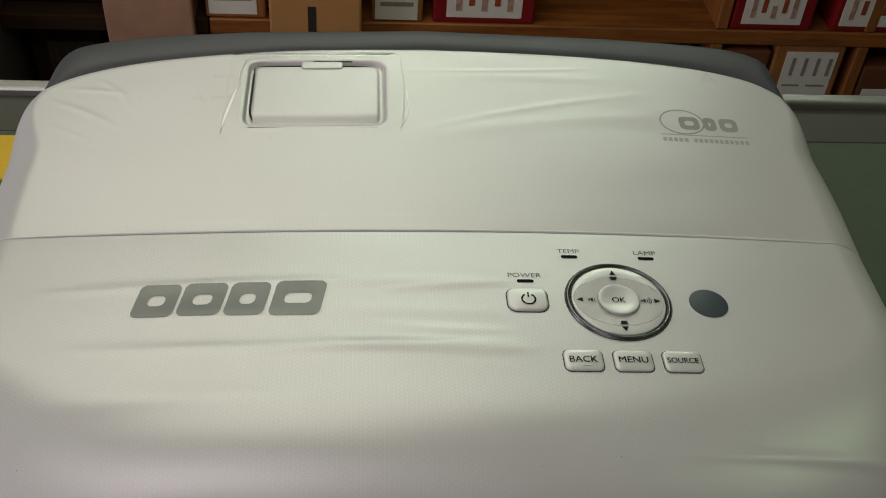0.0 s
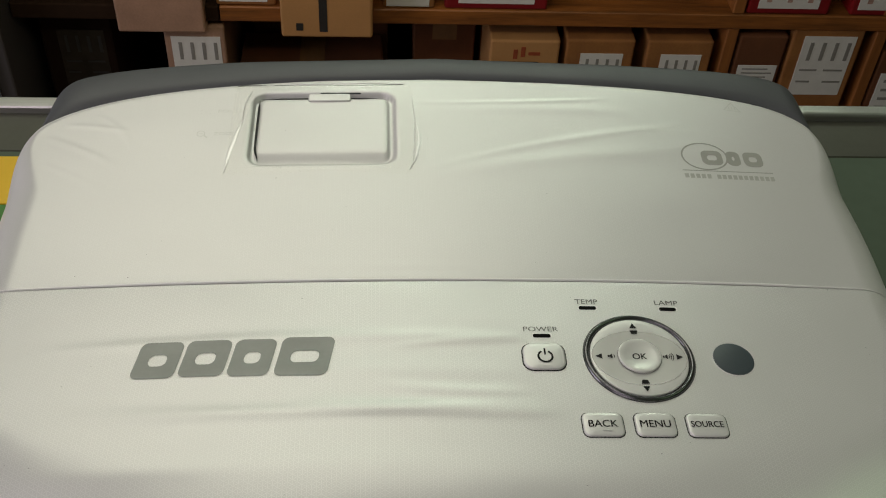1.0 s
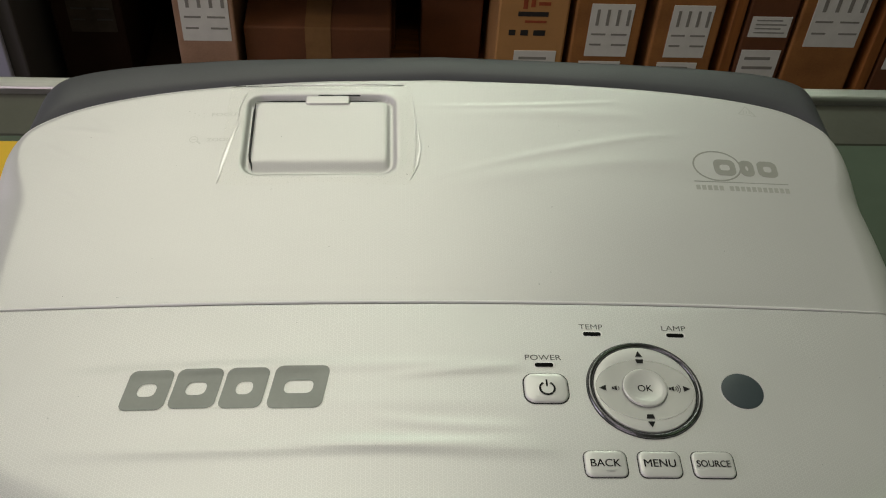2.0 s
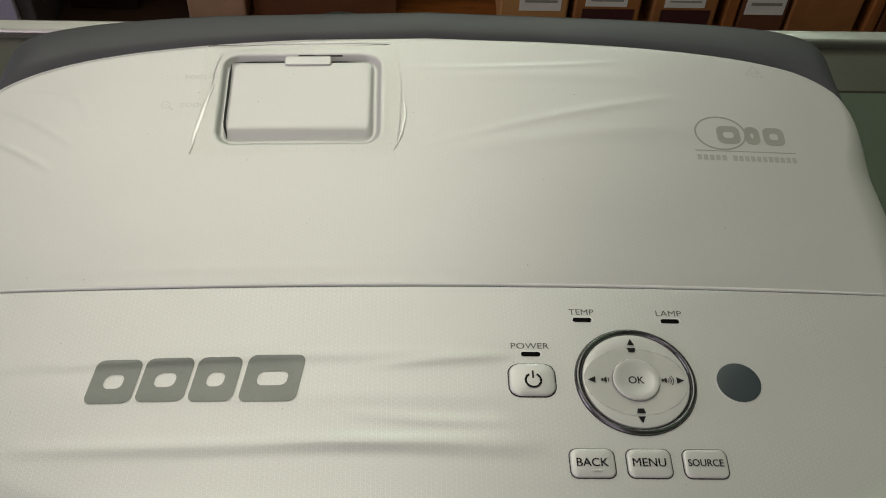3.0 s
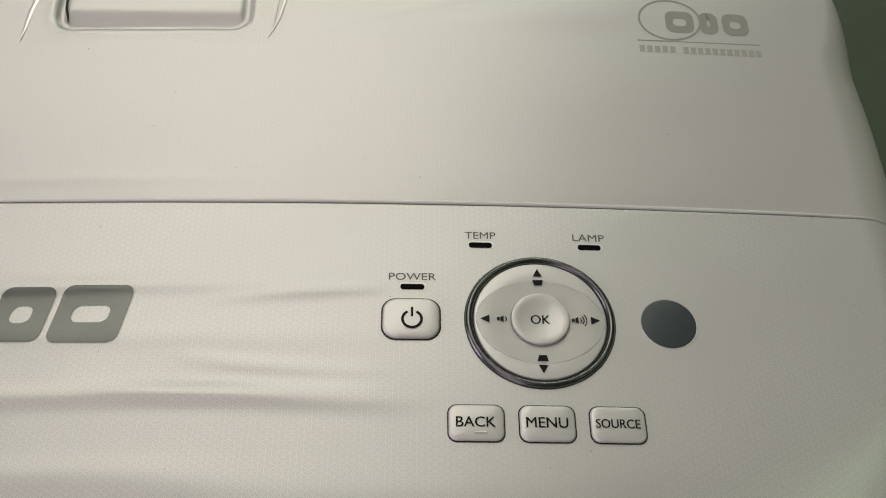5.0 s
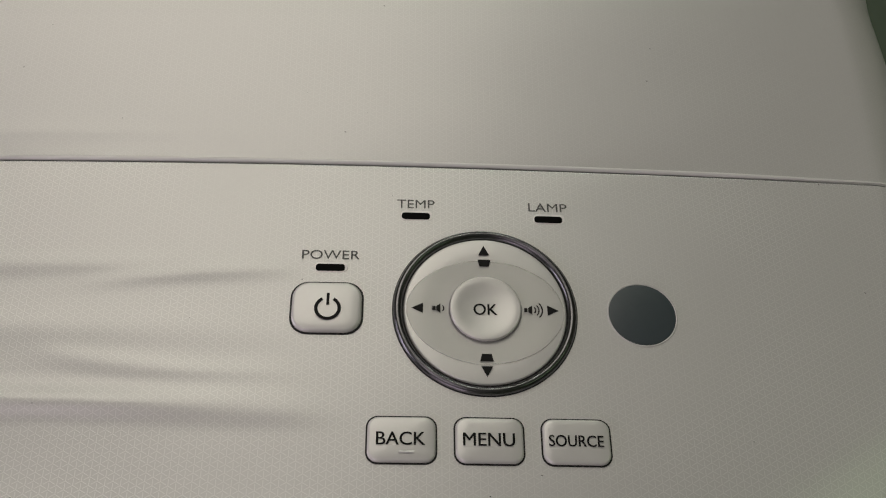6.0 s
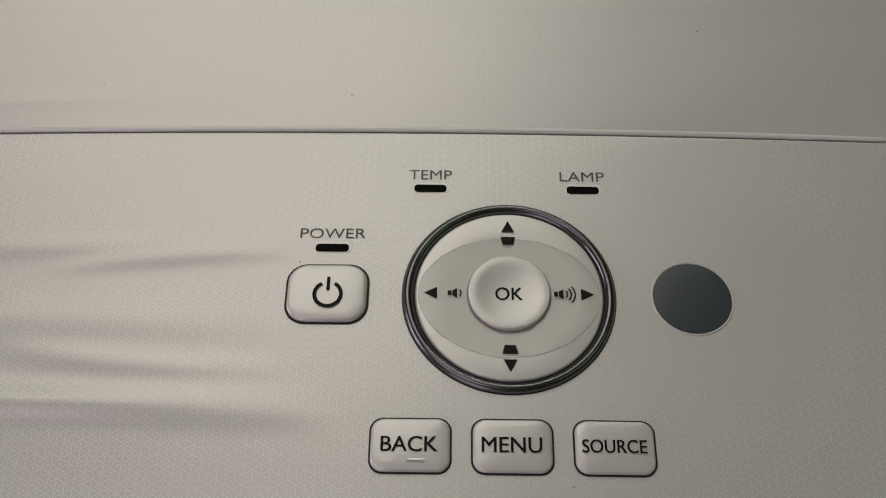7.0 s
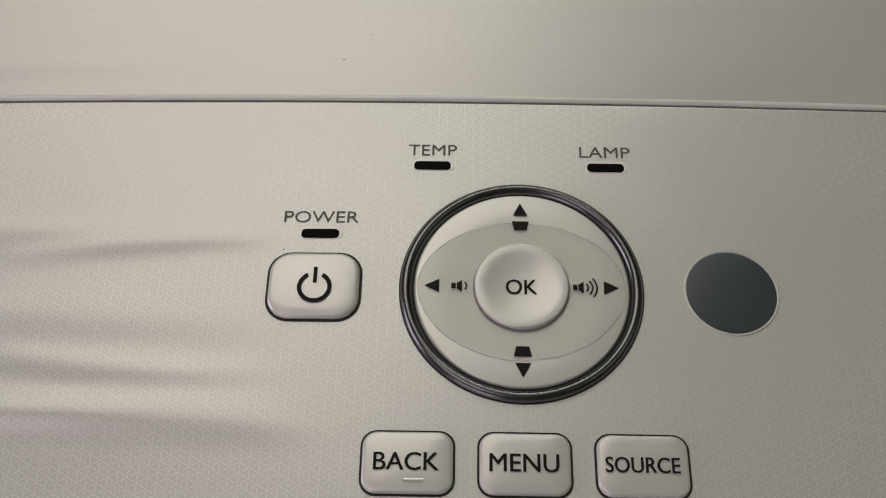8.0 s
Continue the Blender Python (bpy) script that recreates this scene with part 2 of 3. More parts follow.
def edge_drop(x, y):
    """How far the shell has rolled off near its rim."""
    u = min(1.0, abs(x - MID) / HW)
    front = y > seam_y(x)
    d, n = reach(x, front)
    w = min(1.0, abs(y - seam_y(x)) / d)
    rho = min(1.0, (u ** n + w ** n) ** (1 / n))
    k = smooth(0.35, 0.49, w / (u + w + 1e-6)) if front else smooth(0.26, 0.56, w / (u + w + 1e-6))
    if front:
        start, deep = 0.89 * (1 - k) + 0.985 * k, 1.5 * (1 - k) + 0.06 * k
    else:
        start, deep = 0.89 * (1 - k) + 0.62 * k, 1.5 * (1 - k) + 2.5 * k
    e = max(0.0, (rho - start) / (1 - start))
    return deep * (1 - math.sqrt(max(0.0, 1 - e * e)))


def ridge(x, y, x0, y0, x1, y1, wide, high, bend=0.0):
    """A soft crease along a line, fading at both ends."""
    dx, dy = x1 - x0, y1 - y0
    L = math.hypot(dx, dy)
    s = ((x - x0) * dx + (y - y0) * dy) / (L * L)
    if s < 0 or s > 1:
        return 0.0
    d = ((x - x0) * -dy + (y - y0) * dx) / L - bend * 4 * s * (1 - s)
    q = d / wide
    if abs(q) > 3:
        return 0.0
    return high * math.sin(math.pi * s) ** 0.6 * math.exp(-q * q)


# creases of the clinging film: from, to, width, height, bend
FRONT_CREASES = [(-5.4, 6.5, 2.4, 8.7, 0.13, 0.030, 0.2), (-5.3, 6.2, 3.0, 7.6, 0.30, 0.040, 0.3), (-14.0, 3.05, -3.5, 3.1, 0.13, 0.026, 0.03),
                 (-5.4, 9.55, 0.8, 9.9, 0.08, 0.032, -0.1), (-15.9, 8.3, -13.6, 6.9, 0.09, 0.050, 0.1), (-15.8, 7.2, -14.0, 6.1, 0.08, 0.044, 0.05),
                 (-15.4, 8.8, -13.4, 8.4, 0.08, 0.036, 0.05), (-14.6, 9.2, -13.3, 7.6, 0.09, 0.040, 0.2), (6.3, 6.6, 7.8, 7.6, 0.08, 0.020, 0.1), (-4.6, 9.2, 1.5, 9.3, 0.22, 0.032, 0.1)]
REAR_CREASES = [(-14.5, 0.45, -2.9, 0.72, 0.17, 0.036, 0.08), (-13.5, -1.55, -2.2, -1.35, 0.19, 0.042, -0.08), (-15.0, -3.2, -5.0, -3.0, 0.3, 0.030, 0.1),
                (-12.5, -0.35, -2.6, -0.45, 0.25, 0.021, 0.05), (-2.6, 0.55, -1.35, 1.1, 0.14, 0.012, 0.0), (-0.5, -4.55, 7.0, -4.3, 0.14, 0.063, -0.1), (-8.5, -1.25, -1.2, -1.62, 0.19, 0.034, -0.14),
                (-6.5, -0.75, -2.6, -1.05, 0.16, 0.030, -0.1), (-6.0, 0.35, -2.8, 0.62, 0.12, 0.028, 0.05)]


def surf(x, y):
    return crown(x, y) - edge_drop(x, y)


def relief(x, y):
    """The low creases that the film draws over the covers."""
    front = y > seam_y(x)
    soft = smooth(0.0, 0.3, abs(y - seam_y(x)))
    z = 0.010 * noise.noise((x * 0.35, y * 0.8, 3.0))
    for c in FRONT_CREASES if front else REAR_CREASES:
        z += (0.30 if front else 0.75) * ridge(x, y, *c)
    return soft * z * (1 - smooth(3.2, 2.3, math.hypot(x, y + 0.4)))


def skin(x, y):
    return surf(x, y) + relief(x, y)


def wx(x, y, z):
    """From the top's own units to metres."""
    x -= 0.24 * smooth(5.4, 7.6, x) * smooth(4.0, 8.5, y)
    return ((x + CX) * U, y * U, z * U + TOP)


def shell_sheet(front):
    nu, nv = (341, 151) if front else (301, 151)
    cx, cy, hx, hy, r = SLOT
    pts = []
    for i in range(nu):
        a = -1 + 2 * i / (nu - 1)
        u = 0.55 * a + 0.45 * math.sin(a * math.pi / 2)
        u = max(-0.9999, min(0.9999, u))
        x = MID + HW * u
        d, n = reach(x, front)
        run = d * (1 - abs(u) ** n) ** (1 / n) * (1 if front else -1)
        for j in range(nv):
            b = max(0, j - 10) / (nv - 11)
            v = 0.65 * b + 0.35 * math.sin(b * math.pi / 2)
            if j < 10:
                v = 0.0
            y = seam_y(x) + run * v
            y += ((0.012 if front else -0.012) + (0.012 if front else -0.012) * min(j, 10)) * (1 - v)
            z = surf(x, y)
            # rolled lips on both sides of the joint
            s = abs(y - seam_y(x))
            lip = 0.055 if front else 0.035
            if s < lip:
                q = (lip - s) / (lip - 0.012)
                z -= lip * 0.95 * (1 - math.sqrt(max(0.0, 1 - q * q)))
            z += relief(x, y)
            if front:
                dist = rounded_rect_dist(x, y, cx, cy, hx, hy, r)
                z -= 0.17 * smooth(0.02, -0.11, dist)
                z += 0.12 * smooth(0.10, 0.65, y - cy + hy) * smooth(-0.11, -0.22, dist)
                z += 0.014 * math.exp(-((dist - 0.10) / 0.10) ** 2)
            pts.append(wx(x, y, z))
    return grid_bm(pts, nu, nv, flip=not front)


def rim(front, count=181, hw=HW, d=None, n=None, bow=BOW):
    """Plan points along the rim, from one end of the joint to the other."""
    n = n or (N_FRONT if front else N_REAR)
    d = (D_FRONT if front else D_REAR) if d is None else d
    out = []
    for i in range(count):
        th = math.pi * i / (count - 1)
        c, s = math.cos(th), math.sin(th)
        u = math.copysign(abs(c) ** (2 / n), c)
        w = d * (1 - (bow_at(MID + hw * u, bow) * u * u if front else 0)) * abs(s) ** (2 / n)
        x = MID + hw * u
        out.append((x, seam_y(x) + (w if front else -w)))
    return out


def skirt(front, bottom=-7.6, inset=0.55):
    pts = []
    line = rim(front)
    for x, y in line:
        z0 = surf(x, y)
        for k in range(9):
            t = k / 8
            z = z0 * (1 - t) + bottom * t
            s = 1 - inset / HW * t
            pts.append(wx(MID + (x - MID) * s, 2.5 + (y - 2.5) * s, z))
    return grid_bm(pts, len(line), 9, flip=front is False)


def rod(line, r, z_of, n=8):
    """A thin round bead along a plan line; r may be a number or a list."""
    pts = []
    for i, (x, y) in enumerate(line):
        a, b = line[max(0, i - 1)], line[min(len(line) - 1, i + 1)]
        dx, dy = b[0] - a[0], b[1] - a[1]
        d = math.hypot(dx, dy) or 1
        taper = min(1.0, 0.15 + 6 * min(i, len(line) - 1 - i) / len(line))
        for k in range(n + 1):
            t = 2 * math.pi * k / n
            o = r * taper * math.cos(t)
            pts.append(wx(x - dy / d * o, y + dx / d * o, z_of(x, y) + r * taper * math.sin(t)))
    return grid_bm(pts, len(line), n + 1, True)


def projector():
    body = empty("projector")
    tagged(body, "white film-wrapped plastic projector with dark grey front on a counter", "projector")
    part("front_cover", shell_sheet(True), WHITE_FRONT, body, "smooth white plastic front cover with recessed lens control", True)
    part("rear_cover", shell_sheet(False), WHITE, body, "white plastic cover with fine embossed star net", True)
    part("lower_body", skirt(True), WHITE_PLAIN, body, "", True)
    part("lower_body", skirt(False), WHITE_PLAIN, body, "", True)
    # dark joint below the two lips
    pts = []
    for i in range(121):
        x = MID + HW * 0.985 * (-1 + 2 * i / 120)
        for s in (-0.06, 0.06):
            pts.append(wx(x, seam_y(x) + s, surf(x, seam_y(x)) - 0.12))
    part("joint_shadow_strip", grid_bm(pts, 121, 2), DARK, body, "dark gap between the two covers")
    part("joint_bead", rod([(MID + HW * 0.972 * (-1 + 2 * i / 160), 2.622) for i in range(161)], 0.040, lambda x, y: surf(x, y) - 0.008), EDGE_GLINT, body, "rounded lip along the joint, whitened for its highlight", True)
    # the base plate
    loop = [wx(MID + (x - MID) * 0.95, 2.5 + (y - 2.5) * 0.95, -7.6) for x, y in rim(True, 61) + rim(False, 61)[::-1][1:-1]]
    bm = bmesh.new()
    bm.faces.new([bm.verts.new(p) for p in loop])
    part("base_plate", bm, GREY, body)
    # lip where the cover meets the band, its highlight put into the colour
    edge = [(x, y) for x, y in rim(True, 361) if y > 7.6]
    part("cover_lip", rod(edge, 0.022, lambda x, y: surf(x, y) + 0.004, 6), EDGE_GLINT, body, "thin lip of the front cover, whitened for its highlight", True)
    # dark front band
    pts, line = [], []
    inner, outer = rim(True, 241), rim(True, 241, 12.05, 9.16, 12.0, 0.065)
    prof = ((0.0, -0.05), (0.02, -0.01), (0.3, 0.0), (0.90, -0.01), (0.96, -0.03), (0.99, -0.08), (1.0, -0.16), (1.0, -3.5), (0.985, -7.4))
    for (xi, yi), (xo, yo) in zip(inner, outer):
        if yi < 7.2:
            continue
        line.append(0)
        xo += 0.13 * smooth(MID + 4, MID + 10, xo)
        yo += 0.12 * smooth(MID + 5, MID + 12, xo)
        zi, zo = surf(xi, yi), crown(xo, yo) - 0.02
        zo -= 1.2 * smooth(9.6, 7.2, yi)
        for t, dz in prof:
            k = min(1, t / 0.3)
            pts.append(wx(xi + (xo - xi) * t, yi + (yo - yi) * t, zi * (1 - k) + zo * k + dz))
    part("front_band", grid_bm(pts, len(line), len(prof)), GREY, body, "dark grey satin front band", True)
    # lens barrel in front of the band
    cz = crown(-7.0, 11.6) - 0.78 - 1.9
    bm = bmesh.new()
    loops = []
    for y, r in ((11.2, 1.85), (11.9, 1.9), (12.6, 1.9), (12.75, 1.8), (12.75, 1.5), (12.5, 1.45)):
        loops.append([bm.verts.new(wx(-7.0 + r * math.cos(2 * math.pi * i / 48), y, cz + r * math.sin(2 * math.pi * i / 48))) for i in range(48)])
    for a, b in zip(loops, loops[1:]):
        for i in range(48):
            bm.faces.new((a[i], a[(i + 1) % 48], b[(i + 1) % 48], b[i]))
    bm.faces.new(loops[-1])
    part("lens_barrel", bm, DARK, body, "black lens barrel", True)
    # feet
    for x in (-14.0, 5.0):
        for y in (-4.0, 8.5):
            bm = bmesh.new()
            bmesh.ops.create_cone(bm, cap_ends=True, segments=24, radius1=0.008, radius2=0.009, depth=0.0115, matrix=Matrix.Translation((*wx(x, y, 0)[:2], 0.00575)))
            part("foot", bm, DARK, body, "black rubber foot")
    return body


def plate(outline, z_of, height, base=-0.02, bevel=0.0, dome=0.0, rings=4):
    """A raised plate over a plan outline (own units), with a rounded rim and, if wanted, a dome."""
    n = len(outline)
    cx, cy = sum(p[0] for p in outline) / n, sum(p[1] for p in outline) / n
    reach = max(math.hypot(x - cx, y - cy) for x, y in outline)
    bm = bmesh.new()
    levels = [(0.0, base), (0.0, height - bevel)]
    for k in range(1, rings + 1):
        a = math.pi / 2 * k / rings
        levels.append((bevel * (1 - math.cos(a)), height - bevel + bevel * math.sin(a)))
    for k in (0.25, 0.5, 0.75):
        levels.append((bevel + (reach - bevel) * k, height + dome * (1 - (1 - k) ** 2)))
    loops = []
    for inset, z in levels:
        loop = []
        for x, y in outline:
            dx, dy = x - cx, y - cy
            s = max(0.02, 1 - inset / reach)
            X, Y = cx + dx * s, cy + dy * s
            loop.append(bm.verts.new(wx(X, Y, z_of(X, Y) + z)))
        loops.append(loop)
    for a, b in zip(loops, loops[1:]):
        for i in range(n):
            bm.faces.new((a[i], a[(i + 1) % n], b[(i + 1) % n], b[i]))
    bm.faces.new(loops[-1])
    return bm


def round_rect(cx, cy, w, h, r, seg=8):
    out = []
    for qx, qy, a0 in ((1, 1, 0), (-1, 1, 90), (-1, -1, 180), (1, -1, 270)):
        for k in range(seg + 1):
            a = radians(a0 + 90 * k / seg)
            out.append((cx + qx * (w / 2 - r) + r * math.cos(a), cy + qy * (h / 2 - r) + r * math.sin(a)))
    return out


def circle(cx, cy, r, n=96):
    return [(cx + r * math.cos(2 * math.pi * i / n), cy + r * math.sin(2 * math.pi * i / n)) for i in range(n)]


def lathe(cx, cy, profile, n=128):
    """A ring from a profile of radius and height over the top."""
    bm = bmesh.new()
    loops = []
    for r, z in profile:
        loops.append([bm.verts.new(wx(x, y, crown(x, y) + z)) for x, y in circle(cx, cy, r, n)])
    for a, b in zip(loops, loops[1:]):
        for i in range(n):
            bm.faces.new((a[i], b[i], b[(i + 1) % n], a[(i + 1) % n]))
    return bm


def flat_shape(polys, lift, cuts=1):
    """Thin printed shapes that follow the top."""
    bm = bmesh.new()
    for poly in polys:
        if cuts > 1 and len(poly) == 4:
            (ax, ay), (bx, by), (cx, cy), (dx, dy) = poly
            rows = []
            for i in range(cuts + 1):
                u, row = i / cuts, []
                for j in range(cuts + 1):
                    v = j / cuts
                    x = (ax * (1 - u) + bx * u) * (1 - v) + (dx * (1 - u) + cx * u) * v
                    y = (ay * (1 - u) + by * u) * (1 - v) + (dy * (1 - u) + cy * u) * v
                    row.append(bm.verts.new(wx(x, y, skin(x, y) + lift)))
                rows.append(row)
            for i in range(cuts):
                for j in range(cuts):
                    bm.faces.new((rows[i][j], rows[i + 1][j], rows[i + 1][j + 1], rows[i][j + 1]))
            continue
        bm.faces.new([bm.verts.new(wx(x, y, skin(x, y) + lift)) for x, y in poly])
    bmesh.ops.remove_doubles(bm, verts=bm.verts[:], dist=0.000002)
    bmesh.ops.recalc_face_normals(bm, faces=bm.faces[:])
    for f in bm.faces:
        if f.normal.z < 0:
            f.normal_flip()
    return bm


def text_bm(words, cx, cy, width, cap, lift, z_of=None, bold=0.0):
    """Words in the built-in font, fitted to a width and a cap height, laid on the top."""
    cu = bpy.data.curves.new("words", "FONT")
    cu.body = words
    cu.align_x, cu.resolution_u = "LEFT", 4
    ob = bpy.data.objects.new("words", cu)
    scene.collection.objects.link(ob)
    bpy.context.view_layer.update()
    me = bpy.data.meshes.new_from_object(ob.evaluated_get(bpy.context.evaluated_depsgraph_get()))
    bm = bmesh.new()
    bm.from_mesh(me)
    bpy.data.objects.remove(ob)
    bpy.data.curves.remove(cu)
    bpy.data.meshes.remove(me)
    xs, ys = [v.co.x for v in bm.verts], [v.co.y for v in bm.verts]
    x0, x1, y0, y1 = min(xs), max(xs), min(ys), max(ys)
    for v in bm.verts:
        x = cx + ((v.co.x - x0) / (x1 - x0) - 0.5) * width
        y = cy + ((v.co.y - y0) / (y1 - y0) - 0.5) * cap
        v.co = wx(x, y, (z_of or skin)(x, y) + lift)
    if bold:
        again = bmesh.ops.duplicate(bm, geom=bm.verts[:] + bm.edges[:] + bm.faces[:])
        for v in again["geom"]:
            if isinstance(v, bmesh.types.BMVert):
                v.co += Vector((bold * U, 0, 0.00002))
    return bm


def arc_band(cx, cy, r0, r1, a0, a1, n=24):
    out = []
    for i in range(n):
        b0, b1 = radians(a0 + (a1 - a0) * i / n), radians(a0 + (a1 - a0) * (i + 1) / n)
        out.append([(cx + r * math.cos(b), cy + r * math.sin(b)) for r, b in ((r0, b0), (r1, b0), (r1, b1), (r0, b1))])
    return out


def key_pad(body):
    pad_lift = 0.045
    # round pad
    part("pad_gap", plate(circle(0, 0, 1.375), crown, 0.008), DARK, body, "black gap round the key pad")
    ring = part("pad_ring", lathe(0, 0, [(1.365, -0.02), (1.36, 0.03), (1.335, 0.062), (1.295, 0.080), (1.255, 0.062), (1.228, 0.025), (1.215, -0.02)]), CHROME, body, "dark chrome ring", True)
    pad = part("round_pad", plate(circle(0, 0, 1.205), crown, pad_lift, -0.02, 0.03, -0.035), WHITE_GLOSS, body, "glossy white four-way key pad", True)
    part("ok_gap", plate(circle(0, 0, 0.545, 64), crown, pad_lift - 0.02), DARK, pad)
    ok = part("ok_key", plate(circle(0, 0, 0.525, 64), crown, 0.100, -0.02, 0.016, -0.040), WHITE_PEARL, body, "dished white OK key", True)
    part("ok_word", text_bm("OK", -0.004, -0.015, 0.35, 0.185, 0.0690, crown, 0.006), INK, ok)
    lift = pad_lift + 0.004
    for s in (1, -1):
        tri = [(-0.085, 0.92 * s), (0.085, 0.92 * s), (0, 1.09 * s)]
        trap = [(-0.10, 0.845 * s), (0.10, 0.845 * s), (0.07, 0.725 * s), (-0.07, 0.725 * s)]
        part("arrow_mark", flat_shape([tri], lift), INK, pad)
        part("keystone_mark", flat_shape([trap], lift), INK, pad)
        side = [(0.92 * s, -0.085), (0.92 * s, 0.085), (1.09 * s, 0)]
        part("arrow_mark", flat_shape([side], lift), INK, pad)
        x = -0.74 if s < 0 else 0.62
        polys = [round_rect(x - 0.02, 0, 0.05, 0.07, 0.005, 1), [(x + 0.015, -0.035), (x + 0.015, 0.035), (x + 0.075, 0.075), (x + 0.075, -0.075)]]
        waves = 1 if s < 0 else 3
        for k in range(waves):
            polys += arc_band(x + 0.06, 0, 0.055 + 0.05 * k, 0.075 + 0.05 * k, -45, 45, 8)
        part("volume_mark", flat_shape(polys, lift), INK, pad)
    # power key
    part("power_gap", plate(round_rect(-2.33, -0.01, 1.075, 0.865, 0.27), crown, 0.010), DARK, body)
    key = part("power_key", plate(round_rect(-2.33, -0.01, 1.02, 0.81, 0.25), crown, 0.07, -0.02, 0.05, 0.015), WHITE_GLOSS, body, "glossy white power key", True)
    polys = arc_band(-2.312, -0.055, 0.145, 0.195, 118, 422, 40) + [round_rect(-2.312, 0.095, 0.042, 0.20, 0.005, 1)]
    part("power_mark", flat_shape(polys, 0.094), INK, key)
    # three small keys
    for x, words, w in ((-1.21, "BACK", 0.72), (0.0, "MENU", 0.76), (1.21, "SOURCE", 0.81)):
        part("key_gap", plate(round_rect(x, -2.03, 0.985, 0.695, 0.17), crown, 0.010), DARK, body)
        key = part("menu_key", plate(round_rect(x, -2.03, 0.94, 0.65, 0.15), crown, 0.06, -0.02, 0.045, 0.01), WHITE_GLOSS, body, "white key with dark printed word", True)
        part("key_word", text_bm(words, x - 0.012, -2.03, w - 0.05, 0.165 if words == "SOURCE" else 0.19, 0.078, crown, 0.006), INK, key)
    # status lamps with their words
    for x, y, words, w in ((-1.035, 1.625, "TEMP", 0.565), (1.035, 1.625, "LAMP", 0.59), (-2.31, 0.675, "POWER", 0.85)):
        # rim set off to one side and whitened for its lit edge
        part("status_lamp_rim", plate(round_rect(x + 0.014, y + 0.016, 0.490, 0.162, 0.065), crown, 0.009), EDGE_GLINT, body)
        part("status_lamp", plate(round_rect(x, y, 0.44, 0.122, 0.05), crown, 0.012, -0.02, 0.005), LED, body, "black status lamp lens", True)
        part("status_word", text_bm(words, x, y + 0.225, w + 0.02, 0.155, 0.006), INK_GREY, body)
    # remote window
    part("remote_window_rim", lathe(2.355, 0, [(0.535, -0.02), (0.53, 0.012), (0.515, 0.018), (0.50, -0.01)], 96), WHITE_PLAIN, body, "", True)
    part("remote_window", plate(circle(2.355, 0, 0.505, 64), crown, 0.012, -0.02, 0.01, 0.03), IR_WINDOW, body, "smoked round remote window", True)


